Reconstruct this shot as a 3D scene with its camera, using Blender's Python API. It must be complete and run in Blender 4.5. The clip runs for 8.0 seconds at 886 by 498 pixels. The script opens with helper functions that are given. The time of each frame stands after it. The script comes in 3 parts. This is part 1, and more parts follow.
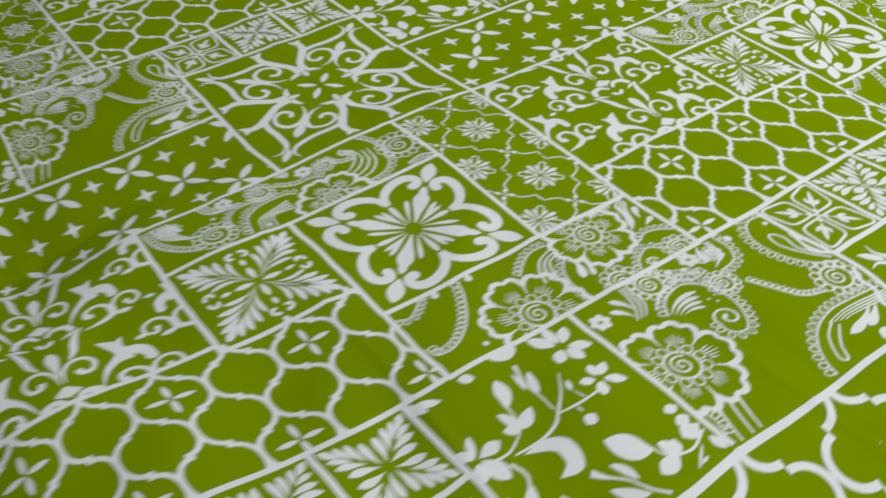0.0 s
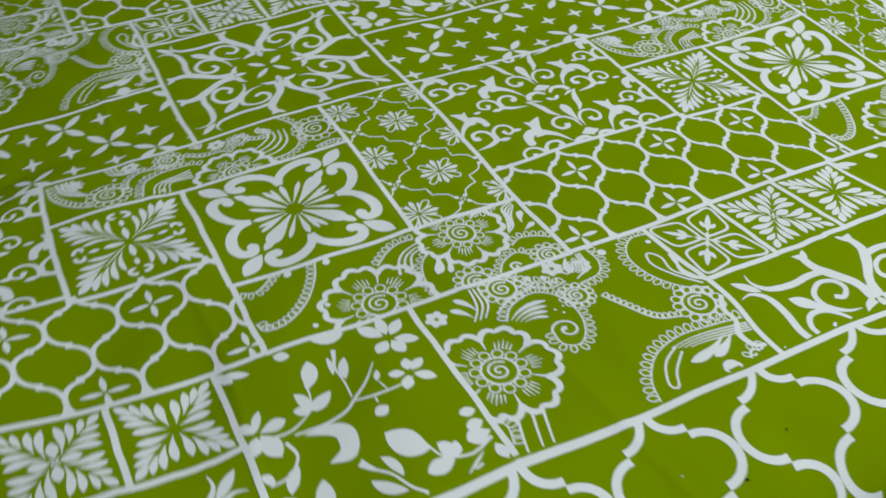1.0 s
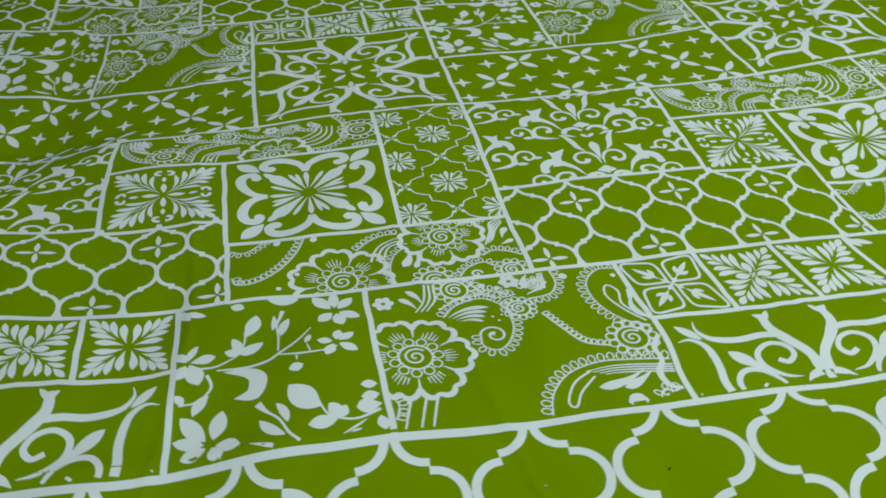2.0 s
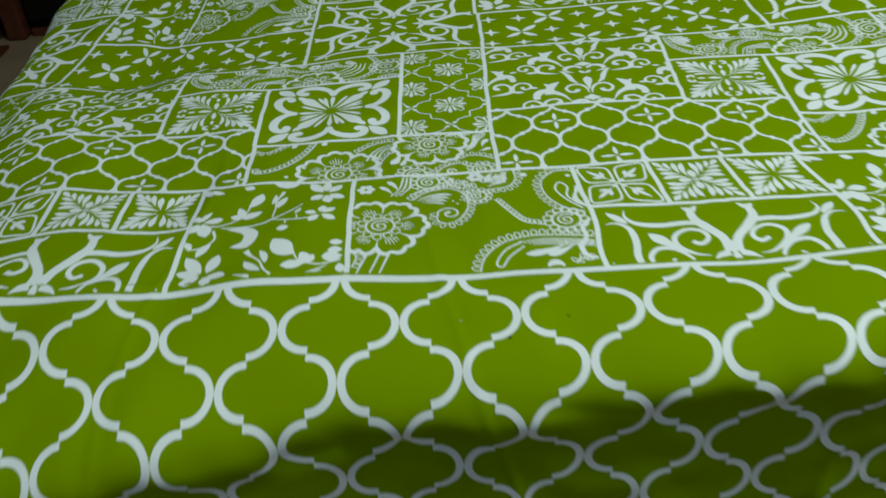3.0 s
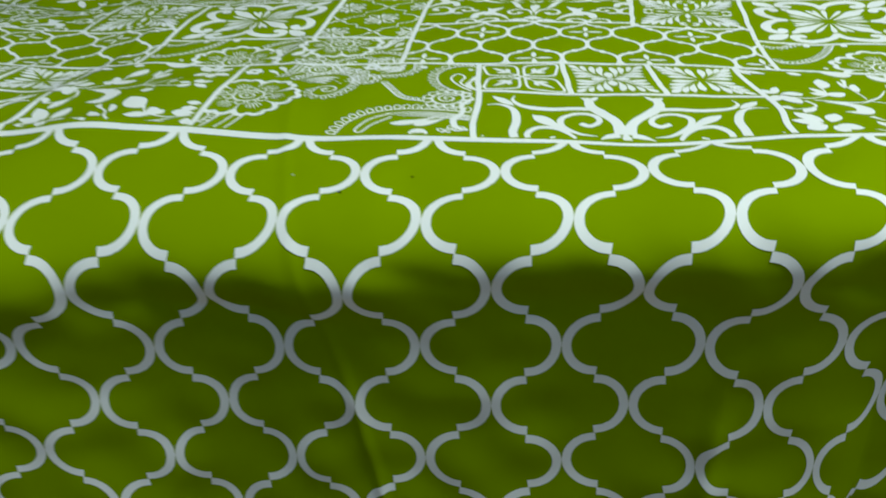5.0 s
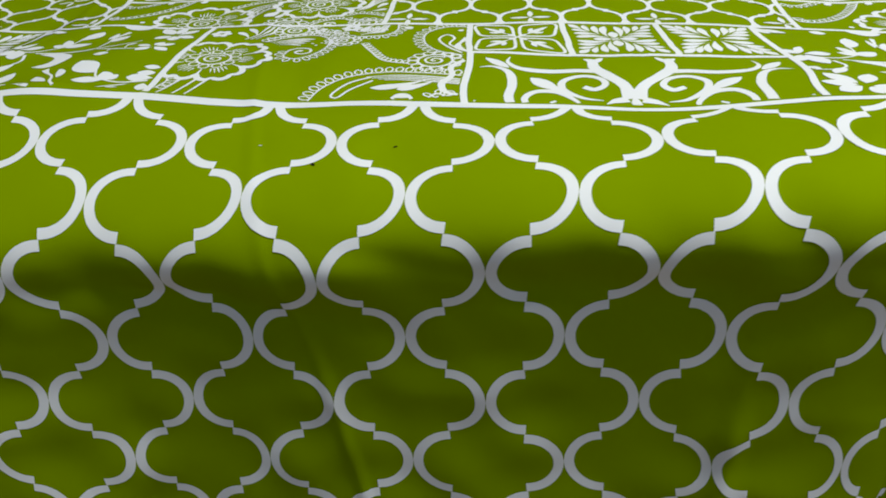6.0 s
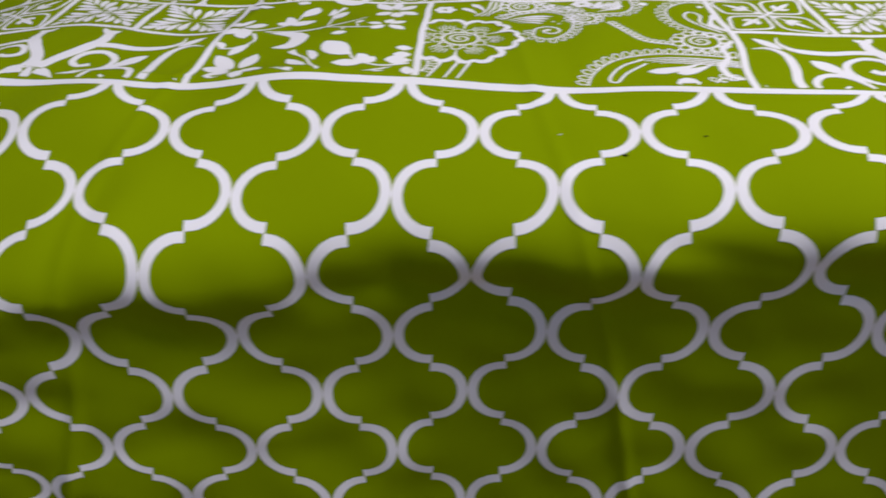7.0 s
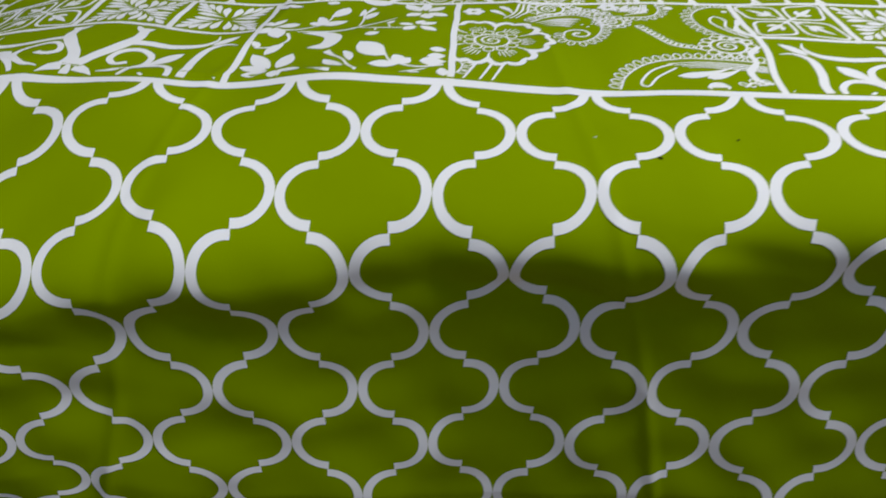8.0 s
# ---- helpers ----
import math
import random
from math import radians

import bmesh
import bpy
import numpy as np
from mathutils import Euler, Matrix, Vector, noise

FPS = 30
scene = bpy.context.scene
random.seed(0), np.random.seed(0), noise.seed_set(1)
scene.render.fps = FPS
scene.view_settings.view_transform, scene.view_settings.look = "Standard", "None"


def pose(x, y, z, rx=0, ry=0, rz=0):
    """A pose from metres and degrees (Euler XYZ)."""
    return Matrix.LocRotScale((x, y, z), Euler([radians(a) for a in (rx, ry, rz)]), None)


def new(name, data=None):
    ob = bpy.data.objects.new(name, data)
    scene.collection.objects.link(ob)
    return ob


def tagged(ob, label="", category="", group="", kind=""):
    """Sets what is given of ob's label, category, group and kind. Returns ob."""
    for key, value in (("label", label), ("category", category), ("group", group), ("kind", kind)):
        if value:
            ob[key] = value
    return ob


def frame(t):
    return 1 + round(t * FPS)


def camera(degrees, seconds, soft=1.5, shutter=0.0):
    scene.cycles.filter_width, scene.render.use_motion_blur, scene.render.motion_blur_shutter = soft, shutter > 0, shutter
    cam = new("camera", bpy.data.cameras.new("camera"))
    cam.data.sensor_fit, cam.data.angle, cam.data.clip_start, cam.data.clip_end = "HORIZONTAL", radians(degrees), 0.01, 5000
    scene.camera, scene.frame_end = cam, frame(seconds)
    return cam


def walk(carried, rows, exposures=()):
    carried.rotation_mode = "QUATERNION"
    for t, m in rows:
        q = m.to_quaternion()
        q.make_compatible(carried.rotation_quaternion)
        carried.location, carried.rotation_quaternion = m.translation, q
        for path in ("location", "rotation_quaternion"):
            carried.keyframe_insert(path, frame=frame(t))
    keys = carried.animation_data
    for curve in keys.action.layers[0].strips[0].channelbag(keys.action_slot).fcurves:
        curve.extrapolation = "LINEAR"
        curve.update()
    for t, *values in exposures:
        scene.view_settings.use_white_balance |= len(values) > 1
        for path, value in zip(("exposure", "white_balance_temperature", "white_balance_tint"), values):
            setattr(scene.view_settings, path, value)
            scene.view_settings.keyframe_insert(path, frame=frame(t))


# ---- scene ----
cam = camera(54.3, 8.0, soft=1.7, shutter=0.5)
# seconds, metres, degrees
PATH = [
    (0.0, -0.5357, -0.1686, 1.1011, 49.75, 0.11, -37.29),
    (0.5, -0.4088, -0.1809, 1.0868, 49.29, -0.92, -35.08),
    (1.0, -0.3620, -0.2901, 1.0882, 50.21, -0.22, -27.76),
    (1.2, -0.3412, -0.3430, 1.0892, 51.07, -0.58, -23.90),
    (2.3, -0.1444, -0.4442, 1.0876, 53.44, -0.11, -7.23),
    (2.5, -0.1097, -0.4741, 1.0782, 53.08, 0.45, -4.61),
    (3.0, -0.0577, -0.6211, 1.0666, 54.67, 3.08, -2.07),
    (3.5, -0.0106, -0.7429, 1.0580, 58.06, 2.39, -0.25),
    (4.0, 0.0604, -0.7335, 1.0020, 61.89, 2.00, 2.97),
    (4.5, 0.1047, -0.6866, 0.9137, 61.64, 1.80, 4.94),
    (5.0, 0.1331, -0.6358, 0.8546, 60.77, 1.59, 5.73),
    (5.2, 0.1481, -0.6136, 0.8415, 60.18, 1.74, 5.83),
    (6.3, 0.0970, -0.5663, 0.8173, 58.66, 1.46, 3.85),
    (6.5, 0.0376, -0.5628, 0.8226, 57.49, 1.33, 3.03),
    (7.0, -0.0851, -0.5641, 0.8384, 56.31, 1.19, 3.75),
    (7.5, -0.1400, -0.5641, 0.8253, 56.04, 0.55, 3.42),
    (8.0, -0.1172, -0.5751, 0.8483, 55.93, 0.37, 3.35),
]
walk(cam, [(row[0], pose(*row[1:])) for row in PATH],
     [(0.0, 0.22, 7100, 7), (1.0, 0.04, 6750, 2), (2.5, -0.08, 6600, -14), (3.0, -0.03, 6650, -13), (3.5, 0.1, 6500, -28), (4.0, 0.19, 6600, -23),
      (4.5, 0.27, 6650, -14), (5.0, 0.31, 6750, -10), (6.5, 0.38, 7050, 16), (7.0, 0.37, 6900, 23), (7.5, 0.3, 6900, 16), (8.0, 0.34, 6850, 12)])

# ---- light ----
world = bpy.data.worlds.new("world")
scene.world = world
world.use_nodes = True
world.node_tree.nodes["Background"].inputs[0].default_value = (0.5, 0.55, 0.6, 1)
world.node_tree.nodes["Background"].inputs[1].default_value = 0.05
lamp_data = bpy.data.lights.new("ceiling_lamp_light", "AREA")
lamp_data.shape, lamp_data.size, lamp_data.size_y = "RECTANGLE", 1.3, 1.0
lamp_data.energy = 73
lamp_data.color = (1.0, 0.97, 0.92)
lamp = new("ceiling_lamp_light", lamp_data)
lamp.matrix_world = pose(1.1, -0.38, 3.1)


# ---- materials ----
def material(name, colour, rough=0.7, vary=0.12, scale=40.0, bump=0.15, fine=900.0, metal=0.0, shine=0.25, wrinkle=0.0):
    m = bpy.data.materials.new(name)
    m.use_nodes = True
    nt = m.node_tree
    b = nt.nodes["Principled BSDF"]
    b.inputs["Roughness"].default_value, b.inputs["Metallic"].default_value = rough, metal
    b.inputs["Specular IOR Level"].default_value = shine
    if wrinkle:
        b.inputs["Sheen Weight"].default_value, b.inputs["Sheen Roughness"].default_value = 0.002, 0.45
    co = nt.nodes.new("ShaderNodeTexCoord")
    n = nt.nodes.new("ShaderNodeTexNoise")
    n.inputs["Scale"].default_value, n.inputs["Detail"].default_value = scale, 4
    nt.links.new(co.outputs["Object"], n.inputs["Vector"])
    ramp = nt.nodes.new("ShaderNodeMix")
    ramp.data_type = "RGBA"
    ramp.inputs[6].default_value = (*[c * (1 - vary) for c in colour], 1)
    ramp.inputs[7].default_value = (*[min(1, c * (1 + vary)) for c in colour], 1)
    nt.links.new(n.outputs["Fac"], ramp.inputs[0])
    nt.links.new(ramp.outputs[2], b.inputs["Base Color"])
    f = nt.nodes.new("ShaderNodeTexNoise")
    f.inputs["Scale"].default_value, f.inputs["Detail"].default_value = fine, 2
    nt.links.new(co.outputs["Object"], f.inputs["Vector"])
    bp = nt.nodes.new("ShaderNodeBump")
    bp.inputs["Strength"].default_value, bp.inputs["Distance"].default_value = bump, 0.001
    nt.links.new(f.outputs["Fac"], bp.inputs["Height"])
    if wrinkle:
        wr = nt.nodes.new("ShaderNodeTexNoise")
        wr.noise_type = "RIDGED_MULTIFRACTAL"
        wr.inputs["Scale"].default_value, wr.inputs["Detail"].default_value, wr.inputs["Distortion"].default_value = 8.0, 3, 0.6
        nt.links.new(co.outputs["Object"], wr.inputs["Vector"])
        soft_fold = nt.nodes.new("ShaderNodeBump")
        soft_fold.inputs["Strength"].default_value, soft_fold.inputs["Distance"].default_value = 1.0, wrinkle
        nt.links.new(wr.outputs["Fac"], soft_fold.inputs["Height"])
        nt.links.new(soft_fold.outputs["Normal"], bp.inputs["Normal"])
    nt.links.new(bp.outputs["Normal"], b.inputs["Normal"])
    return m


GREEN = material("green_cotton", (0.155, 0.24, 0.0004), 0.75, 0.09, 9.0, 0.2, 1400, shine=0.012, wrinkle=0.011)
WHITE = material("white_print", (0.64, 0.69, 0.76), 0.75, 0.04, 30.0, 0.15, 1400, shine=0.03, wrinkle=0.011)
# Pale blue so the unseen walls and ceiling bounce cool fill onto the drop.
BOUNCE_PAINT = material("pale_blue_bounce", (0.57, 0.67, 0.82), 0.8, 0.08, 3.0)
FLOOR = material("floor_cement", (0.22, 0.155, 0.105), 0.7, 0.3, 5.0, shine=0.1)
WOOD = material("dark_wood", (0.05, 0.022, 0.012), 0.4, 0.4, 12.0)

# Near-black wood: the unlit corner's shade is in the colour; lint shares it.
SHADE_LINT_BLACK = material("shaded_wood_and_lint", (0.005, 0.0042, 0.0038), 0.7, 0.4, 14.0, shine=0.06)
REDWOOD = material("red_wood", (0.07, 0.02, 0.012), 0.55, 0.4, 18.0, shine=0.12)
RUG = material("rug_wool", (0.06, 0.032, 0.026), 0.9, 0.6, 24.0, 0.6, 500, shine=0.05)
PALE = material("pale_metal", (0.16, 0.15, 0.15), 0.5, 0.3, 30.0)
CORD = material("white_cord", (0.5, 0.5, 0.5), 0.8, 0.1, 60.0)
TICKING = material("mattress_cotton", (0.5, 0.48, 0.42), 0.85, 0.1, 20.0)

# ---- the cloth's form ----
TOP, SIDE = 0.60, -0.64      # height of the bed's top; u at which the long side bends down
TAB_S = np.arange(-0.2, 0.8, 0.002)
TAB_A = np.radians(np.interp(TAB_S, [-0.2, -0.04, 0.03, 0.092, 0.126, 0.148, 0.166, 0.184, 0.206, 0.25, 0.35, 0.8], [0, 0, 13, 13, 38, 84, 118, 102, 95, 95, 97, 97]))
TAB_A = np.convolve(np.pad(TAB_A, 5, mode="edge"), np.ones(11) / 11, "valid")
TAB_OUT = -0.2 + np.concatenate([[0], np.cumsum(np.cos(TAB_A))[:-1]]) * 0.002
TAB_DOWN = np.concatenate([[0], np.cumsum(np.sin(TAB_A))[:-1]]) * 0.002
CREASES = ((-0.324, 0.12), (-0.065, -0.22), (0.52, 0.05))     # sharp folds from when the sheet lay folded: u and slant
TUCK = 0.274

SETTLE_TOP = [np.array([[0.0068, -0.0425, 0.0663, -0.0253], [0.0233, -0.1537, 0.2030, -0.0677], [0.0122, -0.0650, 0.0900, -0.0445], [-0.0055, 0.0101, 0.0607, -0.0673]]),
              np.array([[-0.0047, 0.0193, -0.0545, 0.0363], [-0.0145, 0.0791, -0.1375, 0.0677], [-0.0061, 0.1083, -0.1674, 0.0648], [0.0110, -0.0879, 0.1423, -0.0576]]),
              np.array([[0.0118, -0.0640, 0.1514, -0.0945], [-0.0163, 0.0936, -0.1364, 0.0589], [-0.0001, -0.0217, 0.0151, 0.0011], [0.0054, -0.0618, 0.0741, -0.0115]])]
SETTLE_DROP = [np.array([[-0.0228, 0.0243, -0.0074], [-0.1080, 0.1582, -0.0660], [-0.0821, 0.0275, 0.0541], [0.1264, -0.3420, 0.2435], [-0.0211, 0.1201, -0.1204], [-0.0885, 0.2640, -0.1999]]),
               np.array([[0.0550, -0.0559, -0.0071], [-0.0386, 0.0651, -0.0273], [-0.0050, -0.0725, 0.0691], [0.0313, -0.2596, 0.1901], [0.0377, 0.0417, -0.0545], [0.0061, 0.2034, -0.1649]]),
               np.array([[-0.0875, 0.1306, -0.0641], [0.1578, -0.2378, 0.1174], [0.1817, -0.3960, 0.1953], [-0.0219, 0.1144, -0.1318], [-0.1653, 0.3824, -0.1955], [-0.0671, 0.0801, 0.0105]])]
SETTLE_EDGE = [np.array([[-0.0062, -0.0241, -0.0120, 0.0161, -0.0017, -0.0064]]),
               np.array([[0.0069, 0.0315, -0.0124, -0.0364, 0.0162, 0.0082]]),
               np.array([[-0.0139, -0.0032, 0.0178, 0.0368, -0.0104, -0.0249]])]


def settled(u, v):
    """How far the cloth has sagged and slid from its plain shape."""
    along, into, below = np.clip(u, -0.47, 0.42) / 0.4, np.clip(v, 0, 0.56) / 0.5, np.clip(-v, 0, 0.38) / 0.35
    moved = [sum(top[i, k] * along ** i * into ** k for i in range(4) for k in range(4))
             + sum(drop[i, k] * along ** i * below ** (k + 1) for i in range(6) for k in range(3))
             + sum(edge[0, i] * along ** i for i in range(6)) * np.exp(-(v / 0.05) ** 2) for top, drop, edge in zip(SETTLE_TOP, SETTLE_DROP, SETTLE_EDGE)]
    fade = np.clip((u + 0.68) / 0.18, 0, 1) * np.exp(-np.clip(v - 0.56, 0, 2) / 0.5)
    return np.stack(moved, -1) * fade[..., None]


def over_edge(s, late):
    """How far out and down the cloth lies at the distance s past the bend; late: where the bend begins later."""
    q = s - late
    out = np.where(q < -0.2, s, late + np.interp(q, TAB_S, TAB_OUT))
    return out, np.where(q < -0.2, 0, np.interp(q, TAB_S, TAB_DOWN))


def cloth(u, v):
    """The place of the cloth's point (u, v): u along the front edge, v into the bed."""
    u, v = np.asarray(u, float), np.asarray(v, float)
    late = -0.002 - 0.055 * np.clip(u, -0.6, 0) - 0.022 * np.clip(u, 0, 0.8) + 0.034 * np.clip((-0.15 - u) / 0.25, 0, 1) + 0.003 * np.sin(14 * u + 1)
    out, down = over_edge(-v, late)
    out_s, down_s = over_edge(SIDE - u, -0.085 + 0.05 * np.clip((v - 0.1) / 0.8, 0, 1) + 0.008 * np.sin(7 * v))
    hang = np.clip(down / 0.2, 0, 1)
    flat, into = 1 - hang, np.clip(v, -0.1, 2)
    over = np.clip(1 - down / 0.12, 0, 1)      # the front drop flares past the corner
    x = np.where(u > SIDE + 0.25, u, (SIDE - out_s) * over + u * (1 - over)) + 0.013 * u * u * flat + 0.009 * np.clip((-0.2 - u) / 0.2, 0, 1) * np.exp(-(down / 0.06) ** 2) * np.exp(-np.clip(v, 0, 2) / 0.15)
    wander = -0.0152 * np.tanh((u + 0.06) / 0.13) * np.where(v > 0, np.exp(-np.abs(v) / 0.2), np.exp(-np.abs(v) / 0.045))
    y = -out + 0.0476 * hang * u - 0.008 * hang * np.clip((-0.1 - u) / 0.4, 0, 1) - 0.016 * hang * np.clip((u - 0.28) / 0.3, 0, 1) + wander * flat
    z = TOP - down - down_s * over
    y = y + np.clip((down - 0.06) / 0.25, 0, 1.4) * (0.012 + 0.016 * np.clip((-0.12 - u) / 0.25, 0, 1))      # the drop leans in under the lip
    z = z + flat * (0.0167 * u - 0.0124 * u * into - 0.0148 * into + 0.0194 * into * into - 0.0161 * u * u + 0.0039)
    # soft folds of the drop, slanting off the corner
    slant = u + 0.75 * v
    corner = np.clip((-0.22 - u) / 0.25, 0, 1)
    y = y - hang * (0.0035 * np.sin(17 * u + 2 + 5 * v) + 0.0015 * np.sin(43 * u - 9 * v))
    y = y - hang * corner * (0.0035 * np.sin(38 * slant + 0.6) + 0.0018 * np.sin(83 * slant + 9 * u))
    # faint crumples of the thin cotton
    y = y - hang * (0.0013 * np.sin(64 * u + 71 * v + 2.5 * np.sin(9 * u)) * np.sin(23 * u - 17 * v) + 0.0012 * np.sin(31 * u - 88 * v + 2 * np.sin(13 * v)) * np.sin(19 * u + 7 * v + 1))
    # sharp drag folds near the corner and under the lip
    pull = 58 * v + 13 * u + 1.8 * np.sin(6 * u + 9 * v) + 0.7 * np.sin(23 * u)
    y = y - hang * (0.25 + 0.75 * corner) * 0.0026 * np.exp(-(np.sin(pull / 2) / 0.36) ** 2) * (0.5 + 0.5 * np.sin(17 * u + 21 * v + 1))
    cross = 47 * v - 39 * u + 2.1 * np.sin(8 * u - 5 * v)
    y = y - hang * (0.3 + 0.7 * corner) * 0.0022 * np.exp(-(np.sin(cross / 2) / 0.34) ** 2) * (0.5 + 0.5 * np.sin(11 * u - 27 * v))
    # ripples under the lip
    lip = np.exp(-((down - 0.075) / 0.03) ** 2)
    y = y + lip * (0.0042 * np.sin(21 * u + 46 * v) + 0.0020 * np.sin(58 * u - 33 * v) + 0.0012 * np.sin(97 * u + 60 * v) + 0.0026 * np.exp(-(np.sin(46 * v + 5 * u + 0.6 * np.sin(15 * u)) / 0.4) ** 2) * (0.5 + 0.5 * np.sin(13 * u + 2)))
    # slack of the top
    z = z + flat * (0.0011 * np.sin(21 * u + 6 * v) * np.sin(13 * v + 1) + 0.0006 * np.sin(47 * u - 31 * v) + 0.0022 * np.exp(-((v - 0.012 * np.sin(11 * u)) / 0.02) ** 2) * np.sin(19 * u))
    z = z + flat * np.clip((-0.1 - u) / 0.25, 0, 1) * (0.0034 * np.sin(27 * u + 11 * v) * np.exp(-np.clip(v - 0.45, 0, 2) / 0.2) + 0.0011 * np.sin(52 * u - 34 * v + 1))
    for c, lean in CREASES:
        lift = np.exp(-((u - c - lean * np.clip(v, -0.6, 0.2) - 0.003 * np.sin(19 * v)) / 0.005) ** 2)
        z, y = z + 0.0010 * lift * flat, y - 0.0030 * lift * hang
    tuck = np.exp(-((u - TUCK - 0.15 * (v + 0.33)) / 0.011) ** 2) * np.clip((-0.22 - v) / 0.08, 0, 1)
    y = y - 0.006 * tuck
    return np.stack([x, y, z], -1) + settled(u, v)


def raised(u, v, h):
    e = 0.0015
    a, b = cloth(u + e, v) - cloth(u - e, v), cloth(u, v + e) - cloth(u, v - e)
    n = np.cross(a, b)
    n /= np.linalg.norm(n, axis=-1, keepdims=True) + 1e-12
    return cloth(u, v) + n * np.asarray(h)[..., None]


def mesh_object(name, verts, faces, mat, parent=None, smooth=True):
    me = bpy.data.meshes.new(name)
    me.from_pydata([tuple(p) for p in verts], [], [tuple(f) for f in faces])
    me.materials.append(mat)
    if smooth:
        me.polygons.foreach_set("use_smooth", [True] * len(me.polygons))
    me.update()
    ob = new(name, me)
    ob.parent = parent
    return ob


def part(name, bm, mat, parent=None, label=""):
    me = bpy.data.meshes.new(name)
    bm.to_mesh(me)
    bm.free()
    me.materials.append(mat)
    ob = new(name, me)
    ob.parent = parent
    return tagged(ob, label) if label else ob


def box(bm, x0, y0, z0, x1, y1, z1, bevel=0.0):
    made = bmesh.ops.create_cube(bm, size=1, matrix=Matrix.Translation(((x0 + x1) / 2, (y0 + y1) / 2, (z0 + z1) / 2)) @ Matrix.Diagonal((x1 - x0, y1 - y0, z1 - z0, 1)))
    if bevel:
        edges = list({e for p in made["verts"] for e in p.link_edges})
        bmesh.ops.bevel(bm, geom=edges, offset=bevel, segments=2, affect="EDGES", profile=0.5)


# ---- the room ----
def slab(name, mat, label, *dims):
    bm = bmesh.new()
    box(bm, *dims)
    return tagged(part(name, bm, mat), label, kind="structure")


slab("floor", FLOOR, "dark brown cement floor of the bedroom", -3.2, -2.7, -0.1, 3.2, 3.7, 0)
# Ceiling and walls are unseen, added to close the room and bounce light.
slab("ceiling", BOUNCE_PAINT, "unseen bedroom ceiling, pale blue to bounce cool light", -3.2, -2.7, 3.3, 3.2, 3.7, 3.4)
slab("wall_west", BOUNCE_PAINT, "unseen wall beside the bed, pale blue to bounce cool light", -3.2, -2.7, 0, -3.05, 3.7, 3.3)
slab("wall_east", BOUNCE_PAINT, "unseen wall beside the bed, pale blue to bounce cool light", 3.05, -2.7, 0, 3.2, 3.7, 3.3)
slab("wall_south", BOUNCE_PAINT, "unseen wall behind the viewer, pale blue to bounce cool light", -3.05, -2.7, 0, 3.05, -2.55, 3.3)
slab("wall_north", BOUNCE_PAINT, "unseen wall at the far end, pale blue to bounce cool light", -3.05, 3.55, 0, 3.05, 3.7, 3.3)

# ---- the bedsheet ----
us = np.unique(np.round(np.concatenate([np.arange(SIDE - 0.40, -0.2, 0.005), np.arange(-0.2, 0.5, 0.005), np.arange(0.5, 1.16, 0.01)] + [np.arange(c - 0.05, c + 0.05, 0.0025) for c in (CREASES[0][0] - 0.02, CREASES[1][0] + 0.04, TUCK)]), 4))
vs = np.concatenate([np.arange(-0.56, -0.42, 0.005), np.arange(-0.42, 0.05, 0.003), np.arange(0.05, 0.6, 0.006), np.arange(0.6, 1.8, 0.01)])
gu, gv = np.meshgrid(us, vs)
grid = cloth(gu, gv).reshape(-1, 3)
nu, nv = len(us), len(vs)
quads = [(j * nu + i, j * nu + i + 1, (j + 1) * nu + i + 1, (j + 1) * nu + i) for j in range(nv - 1) for i in range(nu - 1)]
bedsheet = tagged(new("bedsheet"), "lime green cotton bedsheet with white tile print draped over a bed", "bedsheet")
mesh_object("cloth", grid, quads, GREEN, bedsheet)


STRETCH_U = np.array([[0.0013, -0.0229, 0.0354, 0.0141, -0.0129], [-0.0037, -0.0432, 0.0895, 0.0033, 0.1727], [0.0026, -0.0294, -0.0010, -0.6877, -0.7010], [0.0639, -0.1248, -0.1663, 1.0139, -1.4336], [-0.1100, 0.3779, 0.7425, -2.1655, -8.5736]])
STRETCH_V = np.array([[0.0003, -0.0033, 0.0018, 0.0152, -0.0169], [0.0181, -0.0611, 0.0718, -0.1485, -0.5212], [-0.0341, -0.0324, 0.0635, 0.0203, 1.0531], [0.0083, -0.2198, 0.3737, -0.1151, -2.5188], [-0.0039, 0.2018, 1.1992, 1.6436, 0.4151]])


def stretched(uv):
    """How the printed cloth has been pulled out of square."""
    u, up, down = np.clip(uv[..., 0], -0.55, 0.6), np.clip(uv[..., 1], 0, 0.75), np.clip(uv[..., 1], -0.45, 0)
    basis = [u ** i * f for i in range(5) for f in (1, up, up * up, down, down * down)]
    du, dv = sum(c * f for c, f in zip(STRETCH_U.ravel(), basis)), sum(c * f for c, f in zip(STRETCH_V.ravel(), basis))
    return uv + np.stack([du, dv], -1)


